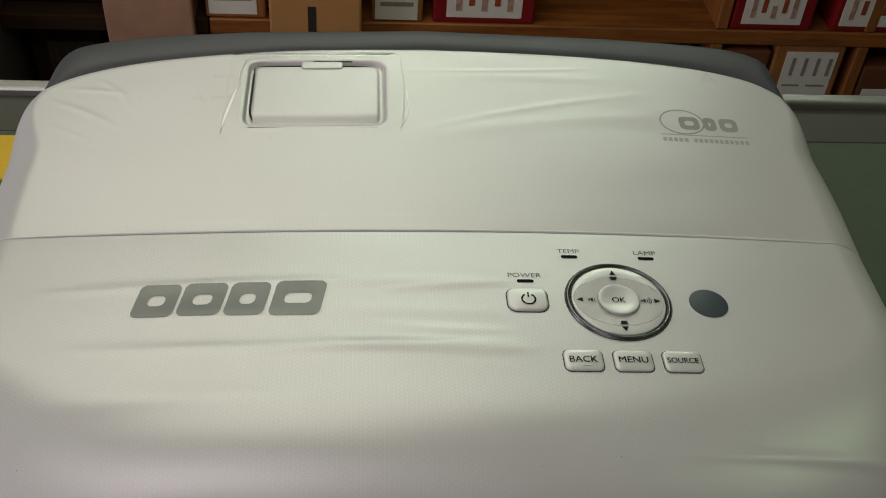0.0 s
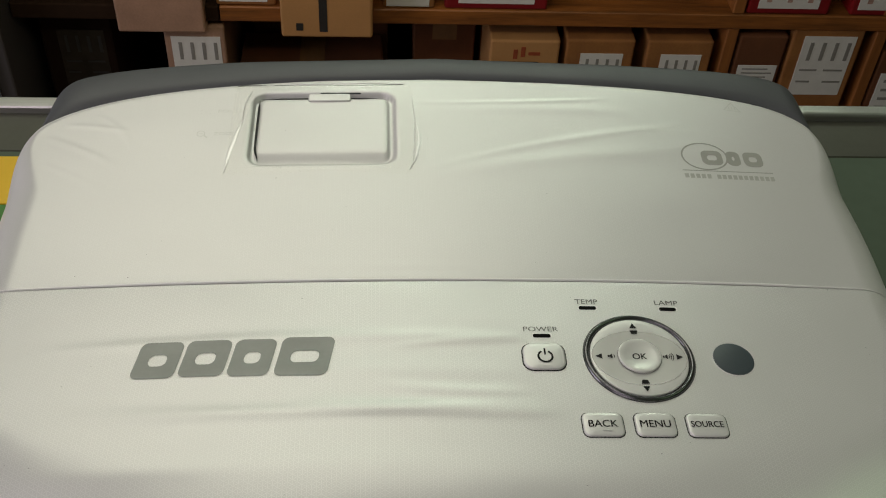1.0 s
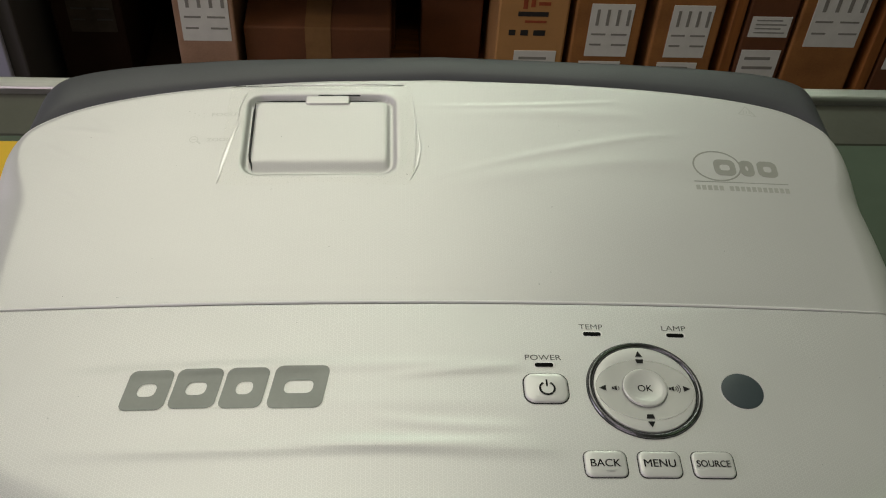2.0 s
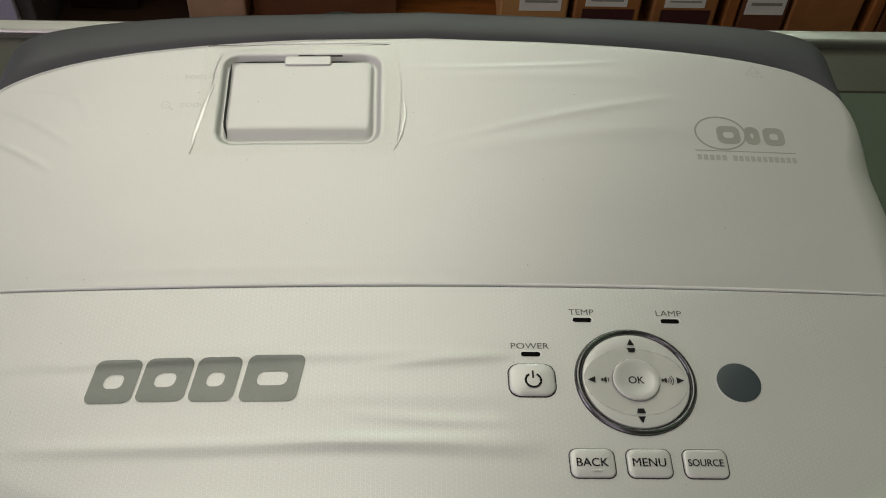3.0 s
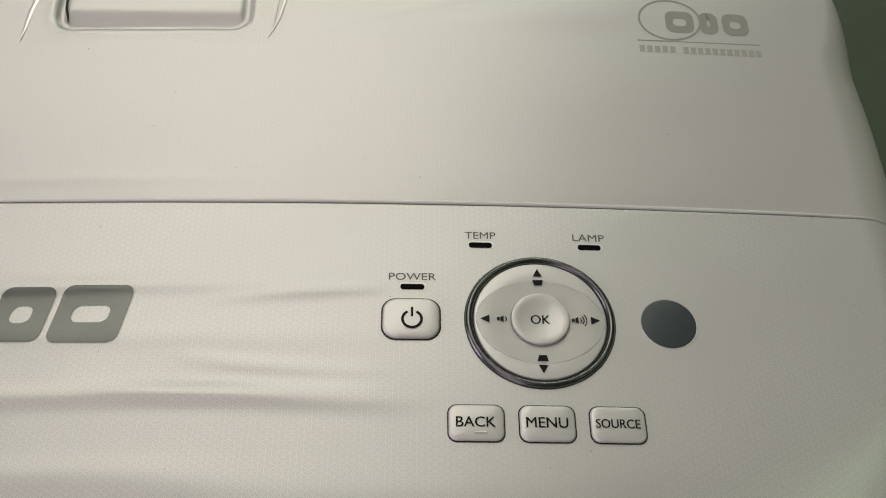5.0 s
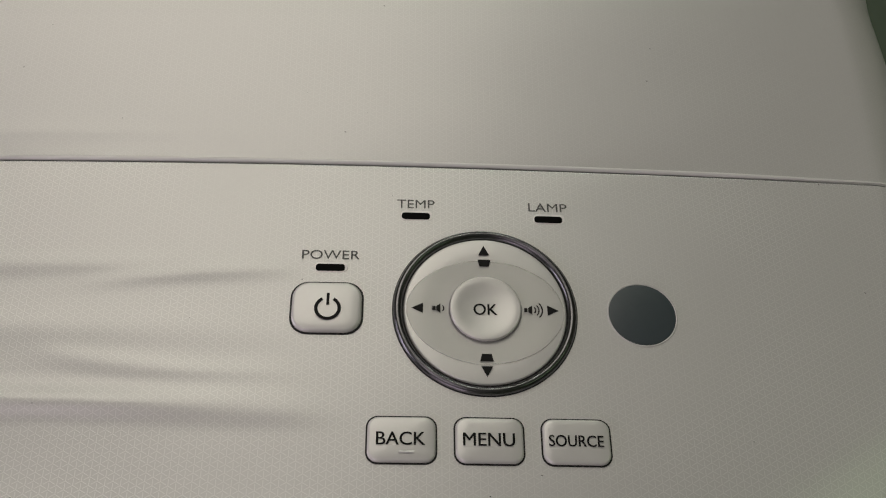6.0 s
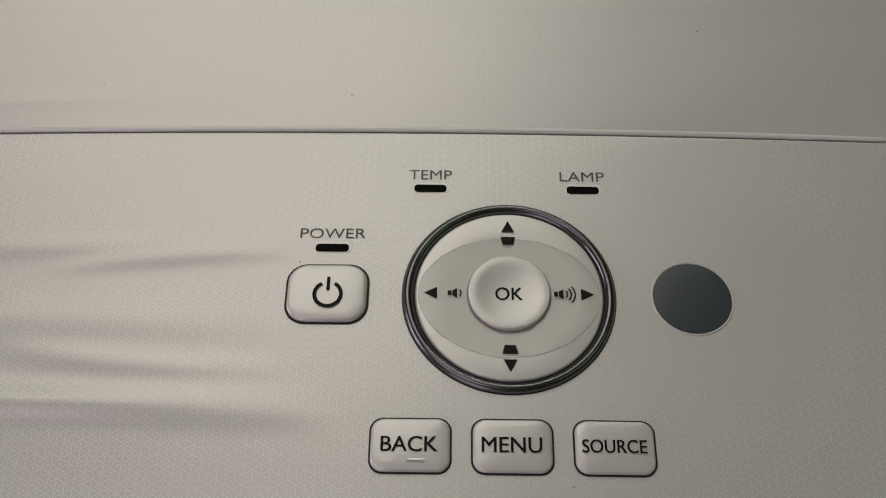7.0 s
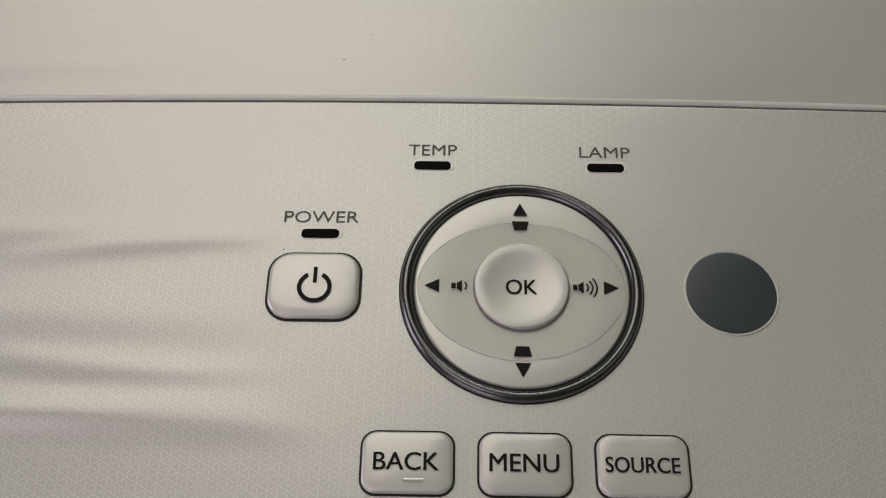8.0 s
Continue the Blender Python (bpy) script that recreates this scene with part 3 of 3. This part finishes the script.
def marks(body):
    # maker's mark: four plain rounded frames
    def frame_polys(x0, x1, y0, y1, t, h, lean=0.0):
        o = round_rect((x0 + x1) / 2, (y0 + y1) / 2, x1 - x0, y1 - y0, 0.18, 5)
        i = round_rect((x0 + x1) / 2, (y0 + y1) / 2, x1 - x0 - 2 * t, h, h * 0.4, 5)
        mid = (y0 + y1) / 2
        o, i = [[(x + lean * (y - mid), y) for x, y in line] for line in (o, i)]
        return [[o[k], o[(k + 1) % len(o)], i[(k + 1) % len(o)], i[k]] for k in range(len(o))]
    for x0, x1, y0, y1 in ((-12.02, -11.0, -0.50, 0.60), (-10.92, -9.86, -0.48, 0.62), (-9.78, -8.80, -0.50, 0.62), (-8.68, -7.42, -0.52, 0.66)):
        part("maker_mark_block", flat_shape(frame_polys(x0, x1, y0, y1, 0.30, 0.36, 0.16), 0.012, 6), LOGO_SILVER, body, "silver-grey printed block")
    # technology mark: an oval line, plain blocks and a bar
    part("oval_mark", flat_shape(arc_ellipse(3.27, 7.47, 0.68, 0.55, 0.025), 0.006), INK_PALE, body, "pale grey oval outline")
    for x0, x1 in ((3.17, 3.80), (3.92, 4.34), (4.44, 5.02)):
        part("technology_mark_block", flat_shape(frame_polys(x0, x1, 7.12, 7.72, 0.17, 0.22), 0.007), INK_PALE, body)
    part("mark_rule", flat_shape([[(2.50, 6.85), (5.22, 6.87), (5.22, 6.90), (2.50, 6.88)]], 0.006), INK_PALE, body)
    for x0, x1, n in ((2.50, 3.33, 5), (3.46, 5.22, 11)):
        step = (x1 - x0) / n
        for k in range(n):
            a, c = x0 + step * (k + 0.14), x0 + step * (k + 0.86)
            part("small_print_bar", flat_shape([[(a, 6.55), (c, 6.555), (c, 6.73), (a, 6.725)]], 0.006), INK_BAR, body)
    # warning triangle
    t = [(4.33, 9.62), (4.89, 9.54), (4.63, 9.98)]
    c = (4.617, 9.71)
    polys = []
    for i in range(3):
        a, b = t[i], t[(i + 1) % 3]
        ai, bi = [(p[0] + (c[0] - p[0]) * 0.2, p[1] + (c[1] - p[1]) * 0.2) for p in (a, b)]
        polys.append([a, b, bi, ai])
    for k in (-0.09, 0.0, 0.09):
        polys.append([(4.605 + k, 9.65), (4.635 + k, 9.65), (4.635 + k, 9.78), (4.605 + k, 9.78)])
    part("warning_mark", flat_shape(polys, 0.006), INK_FAINT, body)
    # lens control words
    part("lens_word", text_bm("ZOOM", -10.72, 8.21, 0.70, 0.13, 0.006), INK_FAINT, body)
    part("lens_word", text_bm("FOCUS", -10.62, 9.20, 0.80, 0.13, 0.006), INK_FAINT, body)
    part("lens_mark", flat_shape(arc_band(-11.43, 8.23, 0.10, 0.125, 0, 360, 20) + [[(-11.36, 8.15), (-11.33, 8.18), (-11.22, 8.07), (-11.25, 8.04)], [(-11.49, 8.22), (-11.37, 8.22), (-11.37, 8.24), (-11.49, 8.24)]], 0.006), INK_FAINT, body)
    part("lens_mark", flat_shape([round_rect(-11.38 + dx, 9.18 + dy, 0.05, 0.02, 0.004, 1) for dx, dy in ((0, 0), (0.13, 0.07), (-0.13, -0.07), (0.13, -0.07), (-0.13, 0.07))], 0.006), INK_FAINT, body)
    # the dark slit beside the recess floor
    slit = [(SLOT[0] - SLOT[2] + 0.17 + 0.10 * (1 - smooth(0.0, 0.3, k / 40)) ** 2, SLOT[1] - SLOT[3] + 0.22 + 2.62 * k / 40) for k in range(41)]
    part("recess_slit", rod(slit, 0.038, lambda x, y: crown(x, y) - 0.075, 6), DARK, body, "dark slit beside the recess floor", True)
    slit = [(SLOT[0] - SLOT[2] + 0.22 + 3.5 * k / 40, SLOT[1] + SLOT[3] - 0.17) for k in range(41)]
    part("recess_slit", rod(slit, 0.018, lambda x, y: crown(x, y) - 0.065, 6), DARK, body, "", True)
    # lens lever in the recess
    part("lens_lever", plate(round_rect(-7.76, 9.78, 1.28, 0.32, 0.07), crown, 0.0, -0.5, 0.05), WHITE_GLOSS, body, "white sliding lens lever", True)
    part("lever_slot", plate(round_rect(-7.43, 9.97, 1.22, 0.07, 0.03), crown, 0.004, -0.4), DARK, body)


def arc_ellipse(cx, cy, rx, ry, w, n=48):
    out = []
    for i in range(n):
        a, b = 2 * math.pi * i / n, 2 * math.pi * (i + 1) / n
        out.append([(cx + (rx + o) * math.cos(t), cy + (ry + o) * math.sin(t)) for o, t in ((-w, a), (w, a), (w, b), (-w, b))])
    return out


# ---------------------------------------------------------------- clear film
def film_flap():
    """A clear wrinkled strip that frames the recess; the recess itself stays open."""
    cx, cy, hx, hy, r = SLOT
    m = 12
    inner = round_rect(cx, cy, 2 * hx + 0.15, 2 * hy + 0.15, r, 12)
    outer = round_rect(cx - 0.02, cy + 0.02, 2 * hx + 1.15, 2 * hy + 0.85, 0.25, 12)
    pts = []
    k = len(inner)
    for i in range(k + 1):
        (xi, yi), (xo, yo) = inner[i % k], outer[i % k]
        jag = 0.18 * noise.noise((xo * 0.9, yo * 0.9, 5.0))
        for j in range(m):
            t = j / (m - 1)
            x, y = xi + (xo - xi) * (t + jag * t), yi + (yo - yi) * (t + jag * t)
            z = surf(x, min(y, 10.45)) + 0.008 + 0.035 * math.sin(math.pi * t) * (0.6 + 0.6 * noise.noise((x * 1.5, y * 1.5, 1.0)))
            pts.append(wx(x, y, z))
    film = empty("protective_film")
    tagged(film, "thin clear wrinkled plastic film round the lens recess", "plastic film")
    part("sheet", grid_bm(pts, k + 1, m), FILM, film, "", True)
    def ribbon(x0, y0, x1, y1, bend, wide):
        """A flat folded strip of film, widest in its middle."""
        nx, ny = -(y1 - y0), x1 - x0
        d = math.hypot(nx, ny)
        pts = []
        for i in range(41):
            t = i / 40
            o = bend * math.sin(math.pi * t) + 0.03 * noise.noise((t * 5, x0, y0))
            w = wide * (0.12 + math.sin(math.pi * t) ** 0.8)
            for k in range(5):
                p = o + w * (k / 4 - 0.5)
                x, y = x0 + (x1 - x0) * t + nx / d * p, y0 + (y1 - y0) * t + ny / d * p
                pts.append(wx(x, y, surf(x, min(y, 10.45)) + 0.012 + 0.010 * math.sin(math.pi * k / 4)))
        bm = grid_bm(pts, 41, 5)
        bmesh.ops.recalc_face_normals(bm, faces=bm.faces[:])
        part("fold", bm, FILM_GLINT, film, "", True)
    for strip in ((-10.62, 6.55, -10.22, 8.85, 0.08, 0.10), (-5.42, 6.62, -5.18, 8.55, -0.16, 0.07), (-5.36, 6.72, -5.30, 9.9, -0.10, 0.03),
                  (-10.2, 10.30, -5.7, 10.42, 0.03, 0.03), (-10.3, 8.9, -10.1, 10.1, 0.05, 0.04)):
        ribbon(*strip)
    # a dull patch where the film clings to the key pad
    def lens(x, side):
        q = max(0.0, 1 - (x / 1.175) ** 2)
        return side * ((0.82 if side > 0 else 0.89) * q ** 0.55 + 0.03 * noise.noise((x * 3, side, 2.0)))
    pts = []
    xs = [-1.17 * math.cos(math.pi * i / 80) for i in range(81)]
    for x in xs:
        lo, hi = lens(x, -1), lens(x, 1)
        for j in range(13):
            y = lo + (hi - lo) * j / 12
            pts.append(wx(x, y, crown(x, y) + 0.0468))
    part("clinging_patch", grid_bm(pts, 81, 13), FILM_CLING, film, "", True)
    for side in (1, -1):
        edge = [(x, lens(x, side)) for x in xs]
        part("fold", rod(edge, 0.005, lambda x, y: crown(x, y) + 0.0440, 6), FILM_FOLD, film, "", True)
    # a bright strip of film, shaped to draw the glint on the first menu key
    pts = []
    for i in range(9):
        for j in range(4):
            x, y = -1.15 + (i - 4) * 0.026 + 0.02 * (j / 3), -2.245 + 0.014 * j + 0.004 * (i % 2)
            pts.append(wx(x, y, crown(x, y) + 0.078 + 0.012 * math.sin(math.pi * j / 3)))
    part("fold", grid_bm(pts, 9, 4), FILM_GLINT, film, "", True)


# ---------------------------------------------------------------- run the projector
BODY = projector()
key_pad(BODY)
marks(BODY)
film_flap()


def specks():
    rnd = random.Random(5)
    bm = bmesh.new()
    for _ in range(70):
        x, y = rnd.uniform(-15, 6.5), rnd.uniform(-5, 9.5)
        if math.hypot(x, y + 0.4) < 3.2 and rnd.random() < 0.6:
            continue
        r = rnd.uniform(0.004, 0.011)
        a0 = rnd.uniform(0, 6)
        bm.faces.new([bm.verts.new(wx(x + r * math.cos(a0 + a) * (1 + rnd.random()), y + r * math.sin(a0 + a), skin(x, y) + 0.012)) for a in (0, 1.2, 2.5, 3.8, 5.0)])
    tagged(link_bm("dust_specks", bm, INK_GREY), "fine dark dust specks on the white covers", "dust", kind="stuff")


specks()


# ---------------------------------------------------------------- counter
def counter():
    top = link_bm("counter_top", box_bm(-0.9, 0.9, -0.32, 0.232, -0.012, 0.0, 0.001), GLASS_GREEN)
    tagged(top, "green tinted glass counter top", "counter", kind="structure")
    case = link_bm("counter_case", box_bm(-0.9, 0.9, -0.30, 0.26, FLOOR_Z, -0.016, 0.003), ALU_DULL)
    tagged(case, "dull metal counter case under the glass top", "counter", kind="structure")
    rail = empty("counter_rail", (0, 0.255, 0))
    tagged(rail, "brushed aluminium rail along the counter's far edge", "rail", kind="structure")

    def rail_part(name, *a):
        bm = box_bm(*a)
        for v in bm.verts:
            v.co.y -= 0.255
        return part(name, bm, ALU if name == "lip" else ALU_DULL, rail)

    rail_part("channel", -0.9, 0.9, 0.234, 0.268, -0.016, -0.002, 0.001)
    rail_part("lip", -0.9, 0.9, 0.267, 0.276, -0.016, 0.003, 0.0015, 2)
    card = empty("printed_card", (-0.26, 0.19, 0))
    tagged(card, "yellow and green printed card lying on the counter", "card")
    for name, y0, y1, m in (("yellow_field", -0.002, 0.035, YELLOW), ("green_field", -0.10, -0.0025, GREEN_CARD)):
        bm = box_bm(-0.10, 0.058, y0, y1, 0.0005, 0.0020, 0.0004)
        part(name, bm, m, card)


counter()


# ---------------------------------------------------------------- shelves with boxes
SHELF_Y = 1.4375


def shelf():
    rack = empty("shelf_rack", (0, SHELF_Y, FLOOR_Z))
    tagged(rack, "rough pine shelf rack stacked with cardboard boxes", "shelf", kind="structure")

    def piece(name, x0, x1, y0, y1, z0, z1, m):
        bm = box_bm(x0, x1, y0 - SHELF_Y, y1 - SHELF_Y, z0 - FLOOR_Z, z1 - FLOOR_Z, 0.002)
        part(name, bm, m, rack)

    piece("board", -0.30, 1.6, SHELF_Y, SHELF_Y + 0.42, -0.655, -0.625, WOOD)
    # left end of the same shelf board, darkened in colour for shade
    piece("board", -0.662, -0.302, SHELF_Y, SHELF_Y + 0.42, -0.655, -0.625, SHADED_WOOD)
    piece("board", -0.662, 1.6, SHELF_Y, SHELF_Y + 0.42, -0.20, -0.17, WOOD)
    piece("board", -0.30, 1.6, SHELF_Y, SHELF_Y + 0.42, FLOOR_Z + 0.002, FLOOR_Z + 0.03, WOOD)
    # bottom board's left end, its shade likewise painted in
    piece("board", -0.662, -0.302, SHELF_Y, SHELF_Y + 0.42, FLOOR_Z + 0.002, FLOOR_Z + 0.03, SHADED_WOOD)
    for x in (0.622, 0.905):
        piece("post", x, x + 0.022, SHELF_Y + 0.002, SHELF_Y + 0.40, FLOOR_Z + 0.03, -0.656, WOOD_POST)
        piece("post", x, x + 0.022, SHELF_Y + 0.002, SHELF_Y + 0.40, -0.624, -0.201, WOOD_POST)
    piece("back_panel", -0.662, 1.6, SHELF_Y + 0.425, SHELF_Y + 0.44, FLOOR_Z, 0.6, SHADED_WOOD)


def carton(x0, x1, z0, z1, material, label, y=0.0, depth=0.3, rz=0.0, labels=(), name="cardboard_box", paper=None, prints=()):
    """A closed box with flap joint, and paper labels given by place on its face."""
    b = empty(name, ((x0 + x1) / 2, SHELF_Y + 0.004 + y, z0))
    b.rotation_euler = (0, 0, radians(rz))
    tagged(b, label, "box", "boxes on the shelves")
    w, h = (x1 - x0) / 2, z1 - z0
    bm = box_bm(-w, w, 0.0, depth, 0.0, h, 0.004, 2)
    part("carton", bm, material, b)
    if not labels and not prints:
        # tape over the lid's joint, folded down the front
        part("packing_tape", box_bm(-0.024, 0.024, -0.0009, 0.0, h - 0.075, h + 0.0008), TAPE, b, "shiny brown packing tape")
        part("packing_tape", box_bm(-0.024, 0.024, 0.0005, depth, h + 0.0002, h + 0.0010), TAPE, b)
    for px0, px1, pz0, pz1, ink in prints:
        part("print_bar", box_bm(px0 - w, px1 - w, -0.0008, 0.0, pz0, pz1), ink, b)
    for lx0, lx1, lz0, lz1, kind in labels:
        lab = part("paper_label", box_bm(lx0 - w, lx1 - w, -0.0012, 0.0, lz0, lz1), paper or PAPER, b, "printed paper label darkened as if in shade" if paper else "white printed paper label")
        bars = []
        if kind == "codes":
            n = 4
            for i in range(n):
                cx = lx0 + (lx1 - lx0) * (i + 0.6) / (n + 0.2)
                bars.append((cx, cx + (lx1 - lx0) * 0.07, lz1 - (lz1 - lz0) * 0.40, lz1 - (lz1 - lz0) * 0.10))
            for i, (a, c) in enumerate(((0.08, 0.42), (0.55, 0.92), (0.08, 0.35), (0.60, 0.95))):
                zz = lz1 - (lz1 - lz0) * (0.55 + 0.20 * (i // 2))
                bars.append((lx0 + (lx1 - lx0) * a, lx0 + (lx1 - lx0) * c, zz - 0.004, zz))
        elif kind == "picture":
            blots = [(0.12 + 0.17 * i, 0.20 + 0.17 * i, 0.12 + 0.10 * (i % 2), 0.62 - 0.13 * (i % 3)) for i in range(5)]
            for i, (a, c, d, e) in enumerate(blots):
                box = box_bm(lx0 + (lx1 - lx0) * a - w, lx0 + (lx1 - lx0) * c - w, -0.0018, -0.0011, lz0 + (lz1 - lz0) * d, lz0 + (lz1 - lz0) * e)
                part("print_blot", box, PRINT_RED if i % 2 else PRINT_WARM, lab, "reddish picture print")
            bars.append((lx0 + (lx1 - lx0) * 0.1, lx0 + (lx1 - lx0) * 0.85, lz1 - (lz1 - lz0) * 0.18, lz1 - (lz1 - lz0) * 0.12))
        else:
            for i in range(4):
                zz = lz0 + (lz1 - lz0) * (0.2 + 0.2 * i)
                bars.append((lx0 + (lx1 - lx0) * 0.12, lx0 + (lx1 - lx0) * (0.9 - 0.12 * (i % 2)), zz, zz + (lz1 - lz0) * 0.06))
        for a, c, d, e in bars:
            part("print_bar", box_bm(a - w, c - w, -0.0018, -0.0011, d, e), PRINT_BLACK if paper else PRINT, lab)
    return b


shelf()
LOW = FLOOR_Z + 0.031
UP = -0.624
codes = "codes"
# lower row
carton(0.186, 0.316, LOW, -0.688, CARD_TAN, "tan cardboard box with red and black print and white label", labels=((0.036, 0.116, 0.052, 0.150, "text"),), prints=(
    (0.036, 0.092, 0.226, 0.236, PRINT_BLACK), (0.044, 0.052, 0.242, 0.262, PRINT_RED), (0.058, 0.066, 0.246, 0.268, PRINT_RED), (0.072, 0.094, 0.250, 0.257, PRINT_RED),
    (0.050, 0.090, 0.212, 0.217, PRINT_RED), (0.022, 0.034, 0.184, 0.196, PRINT_BLACK), (0.044, 0.058, 0.184, 0.196, PRINT_BLACK), (0.068, 0.090, 0.184, 0.196, PRINT_BLACK)))
carton(0.328, 0.456, LOW, -0.684, CARD, "brown cardboard box with white barcode label", labels=((0.028, 0.108, 0.14, 0.256, codes), (0.020, 0.100, 0.064, 0.128, "text")), prints=((0.016, 0.116, 0.016, 0.058, PRINT_MAROON),))
carton(0.480, 0.604, LOW, -0.684, CARD, "brown cardboard box with white barcode label", labels=((0.028, 0.105, 0.14, 0.256, codes), (0.020, 0.098, 0.064, 0.128, "text")), prints=((0.016, 0.112, 0.016, 0.058, PRINT_MAROON),))
carton(0.650, 0.742, LOW, -0.67, CARD_RED, "dark red-brown cardboard box with torn label", labels=((0.010, 0.085, 0.19, 0.235, "text"), (0.008, 0.084, 0.05, 0.16, "text")))
carton(0.750, 0.885, LOW, -0.642, CARD, "brown cardboard box with large barcode label", labels=((0.022, 0.122, 0.17, 0.30, codes),))
carton(0.932, 1.06, LOW, -0.70, CARD_RED, "dark red-brown cardboard box with white label", labels=((0.012, 0.10, 0.12, 0.22, "text"),))
carton(0.050, 0.172, LOW, -0.70, CARD_RED, "dark red-brown cardboard box in the shade", y=0.14, depth=0.25)
carton(-0.285, -0.01, LOW, -0.79, CARD_RED, "low wide red-brown cardboard box with taped lid", y=0.02, depth=0.16)
carton(-0.27, 0.0, LOW, -0.672, CARD_RED, "tall red-brown cardboard box behind a low box", y=0.20, depth=0.2)
carton(-0.405, -0.296, LOW, -0.667, CARD_PINK, "taped brown cardboard box with barcode label", labels=((0.012, 0.10, 0.16, 0.28, codes),))
# this box and its label carry the shade in their colours
carton(-0.64, -0.51, LOW, -0.68, CARD_SHADED, "brown box and paper label, both coloured as if in shade", y=0.05, labels=((0.03, 0.115, 0.14, 0.26, codes),), paper=PAPER_SHADED)
CABINET_BOX = empty("metal_cabinet", (-0.833, SHELF_Y, FLOOR_Z))
tagged(CABINET_BOX, "blue-grey enamelled metal cabinet beside the shelf rack", "cabinet")
part("body", box_bm(-0.168, 0.168, -0.06, 0.40, 0.002, 0.86, 0.004, 2), CABINET_BODY, CABINET_BOX, "dark grey cabinet body")
part("door", box_bm(-0.160, 0.141, -0.074, -0.0605, 0.06, 0.85, 0.003, 2), CABINET, CABINET_BOX)
# upper row
carton(-0.478, -0.325, UP - 0.046, -0.40, CARD_PINK, "shiny taped brown cardboard box", y=-0.02)
carton(-0.305, -0.200, UP, -0.42, CARD, "brown cardboard box with white printed label", labels=((0.006, 0.090, 0.008, 0.14, "text"),))
carton(-0.188, -0.030, UP - 0.026, -0.40, CARD_TAN, "tan cardboard box jutting over the shelf edge", y=-0.06, prints=((0.066, 0.080, 0.012, 0.085, PRINT_BLACK), (0.026, 0.038, 0.014, 0.028, PRINT_BLACK)))
carton(-0.012, 0.080, UP, -0.42, CARD, "brown cardboard box with white sheet", labels=((0.006, 0.082, 0.004, 0.14, "text"),))
carton(0.098, 0.282, UP, -0.42, RED, "red printed box with white panel", labels=((0.024, 0.160, 0.012, 0.12, "picture"),))
carton(0.648, 0.800, UP, -0.42, RED, "red printed box with white panel", labels=((0.018, 0.130, 0.012, 0.12, "picture"),))
carton(0.840, 0.99, UP, -0.42, RED, "red printed box with white panel", labels=((0.012, 0.13, 0.012, 0.12, "picture"),))
carton(-0.655, -0.49, UP, -0.42, CARD_SHADED, "brown cardboard box with shade put into its colour", y=0.04)


# ---------------------------------------------------------------- the room
def room():
    def wall(name, *a):
        tagged(link_bm(name, box_bm(*a), WALL), "plain painted shop wall", "wall", kind="structure")
    wall("wall_north", -2.5, 2.5, 2.3, 2.4, FLOOR_Z, CEIL_Z)
    # the south wall has a doorway to the street
    wall("wall_south_a", -2.5, -1.75, -1.8, -1.7, FLOOR_Z, CEIL_Z)
    wall("wall_south_b", -0.35, 2.5, -1.8, -1.7, FLOOR_Z, CEIL_Z)
    wall("wall_south_c", -1.75, -0.35, -1.8, -1.7, 1.15, CEIL_Z)
    wall("wall_south_d", -1.75, -0.35, -1.8, -1.7, FLOOR_Z, -0.42)
    # and the west wall another
    wall("wall_west_a", -2.6, -2.5, -1.8, -0.70, FLOOR_Z, CEIL_Z)
    wall("wall_west_b", -2.6, -2.5, 0.70, 2.4, FLOOR_Z, CEIL_Z)
    wall("wall_west_c", -2.6, -2.5, -0.70, 0.70, 1.15, CEIL_Z)
    wall("wall_west_d", -2.6, -2.5, -0.70, 0.70, FLOOR_Z, -0.42)
    wall("wall_east", 2.5, 2.6, -1.8, 2.4, FLOOR_Z, CEIL_Z)
    tagged(link_bm("floor", box_bm(-2.6, 2.6, -1.8, 2.4, FLOOR_Z - 0.1, FLOOR_Z), FLOORM), "dark tiled shop floor", "floor", kind="structure")
    tagged(link_bm("ceiling", box_bm(-2.6, 2.6, -1.8, 2.4, CEIL_Z, CEIL_Z + 0.1), WALL), "plain painted ceiling", "ceiling", kind="structure")


room()
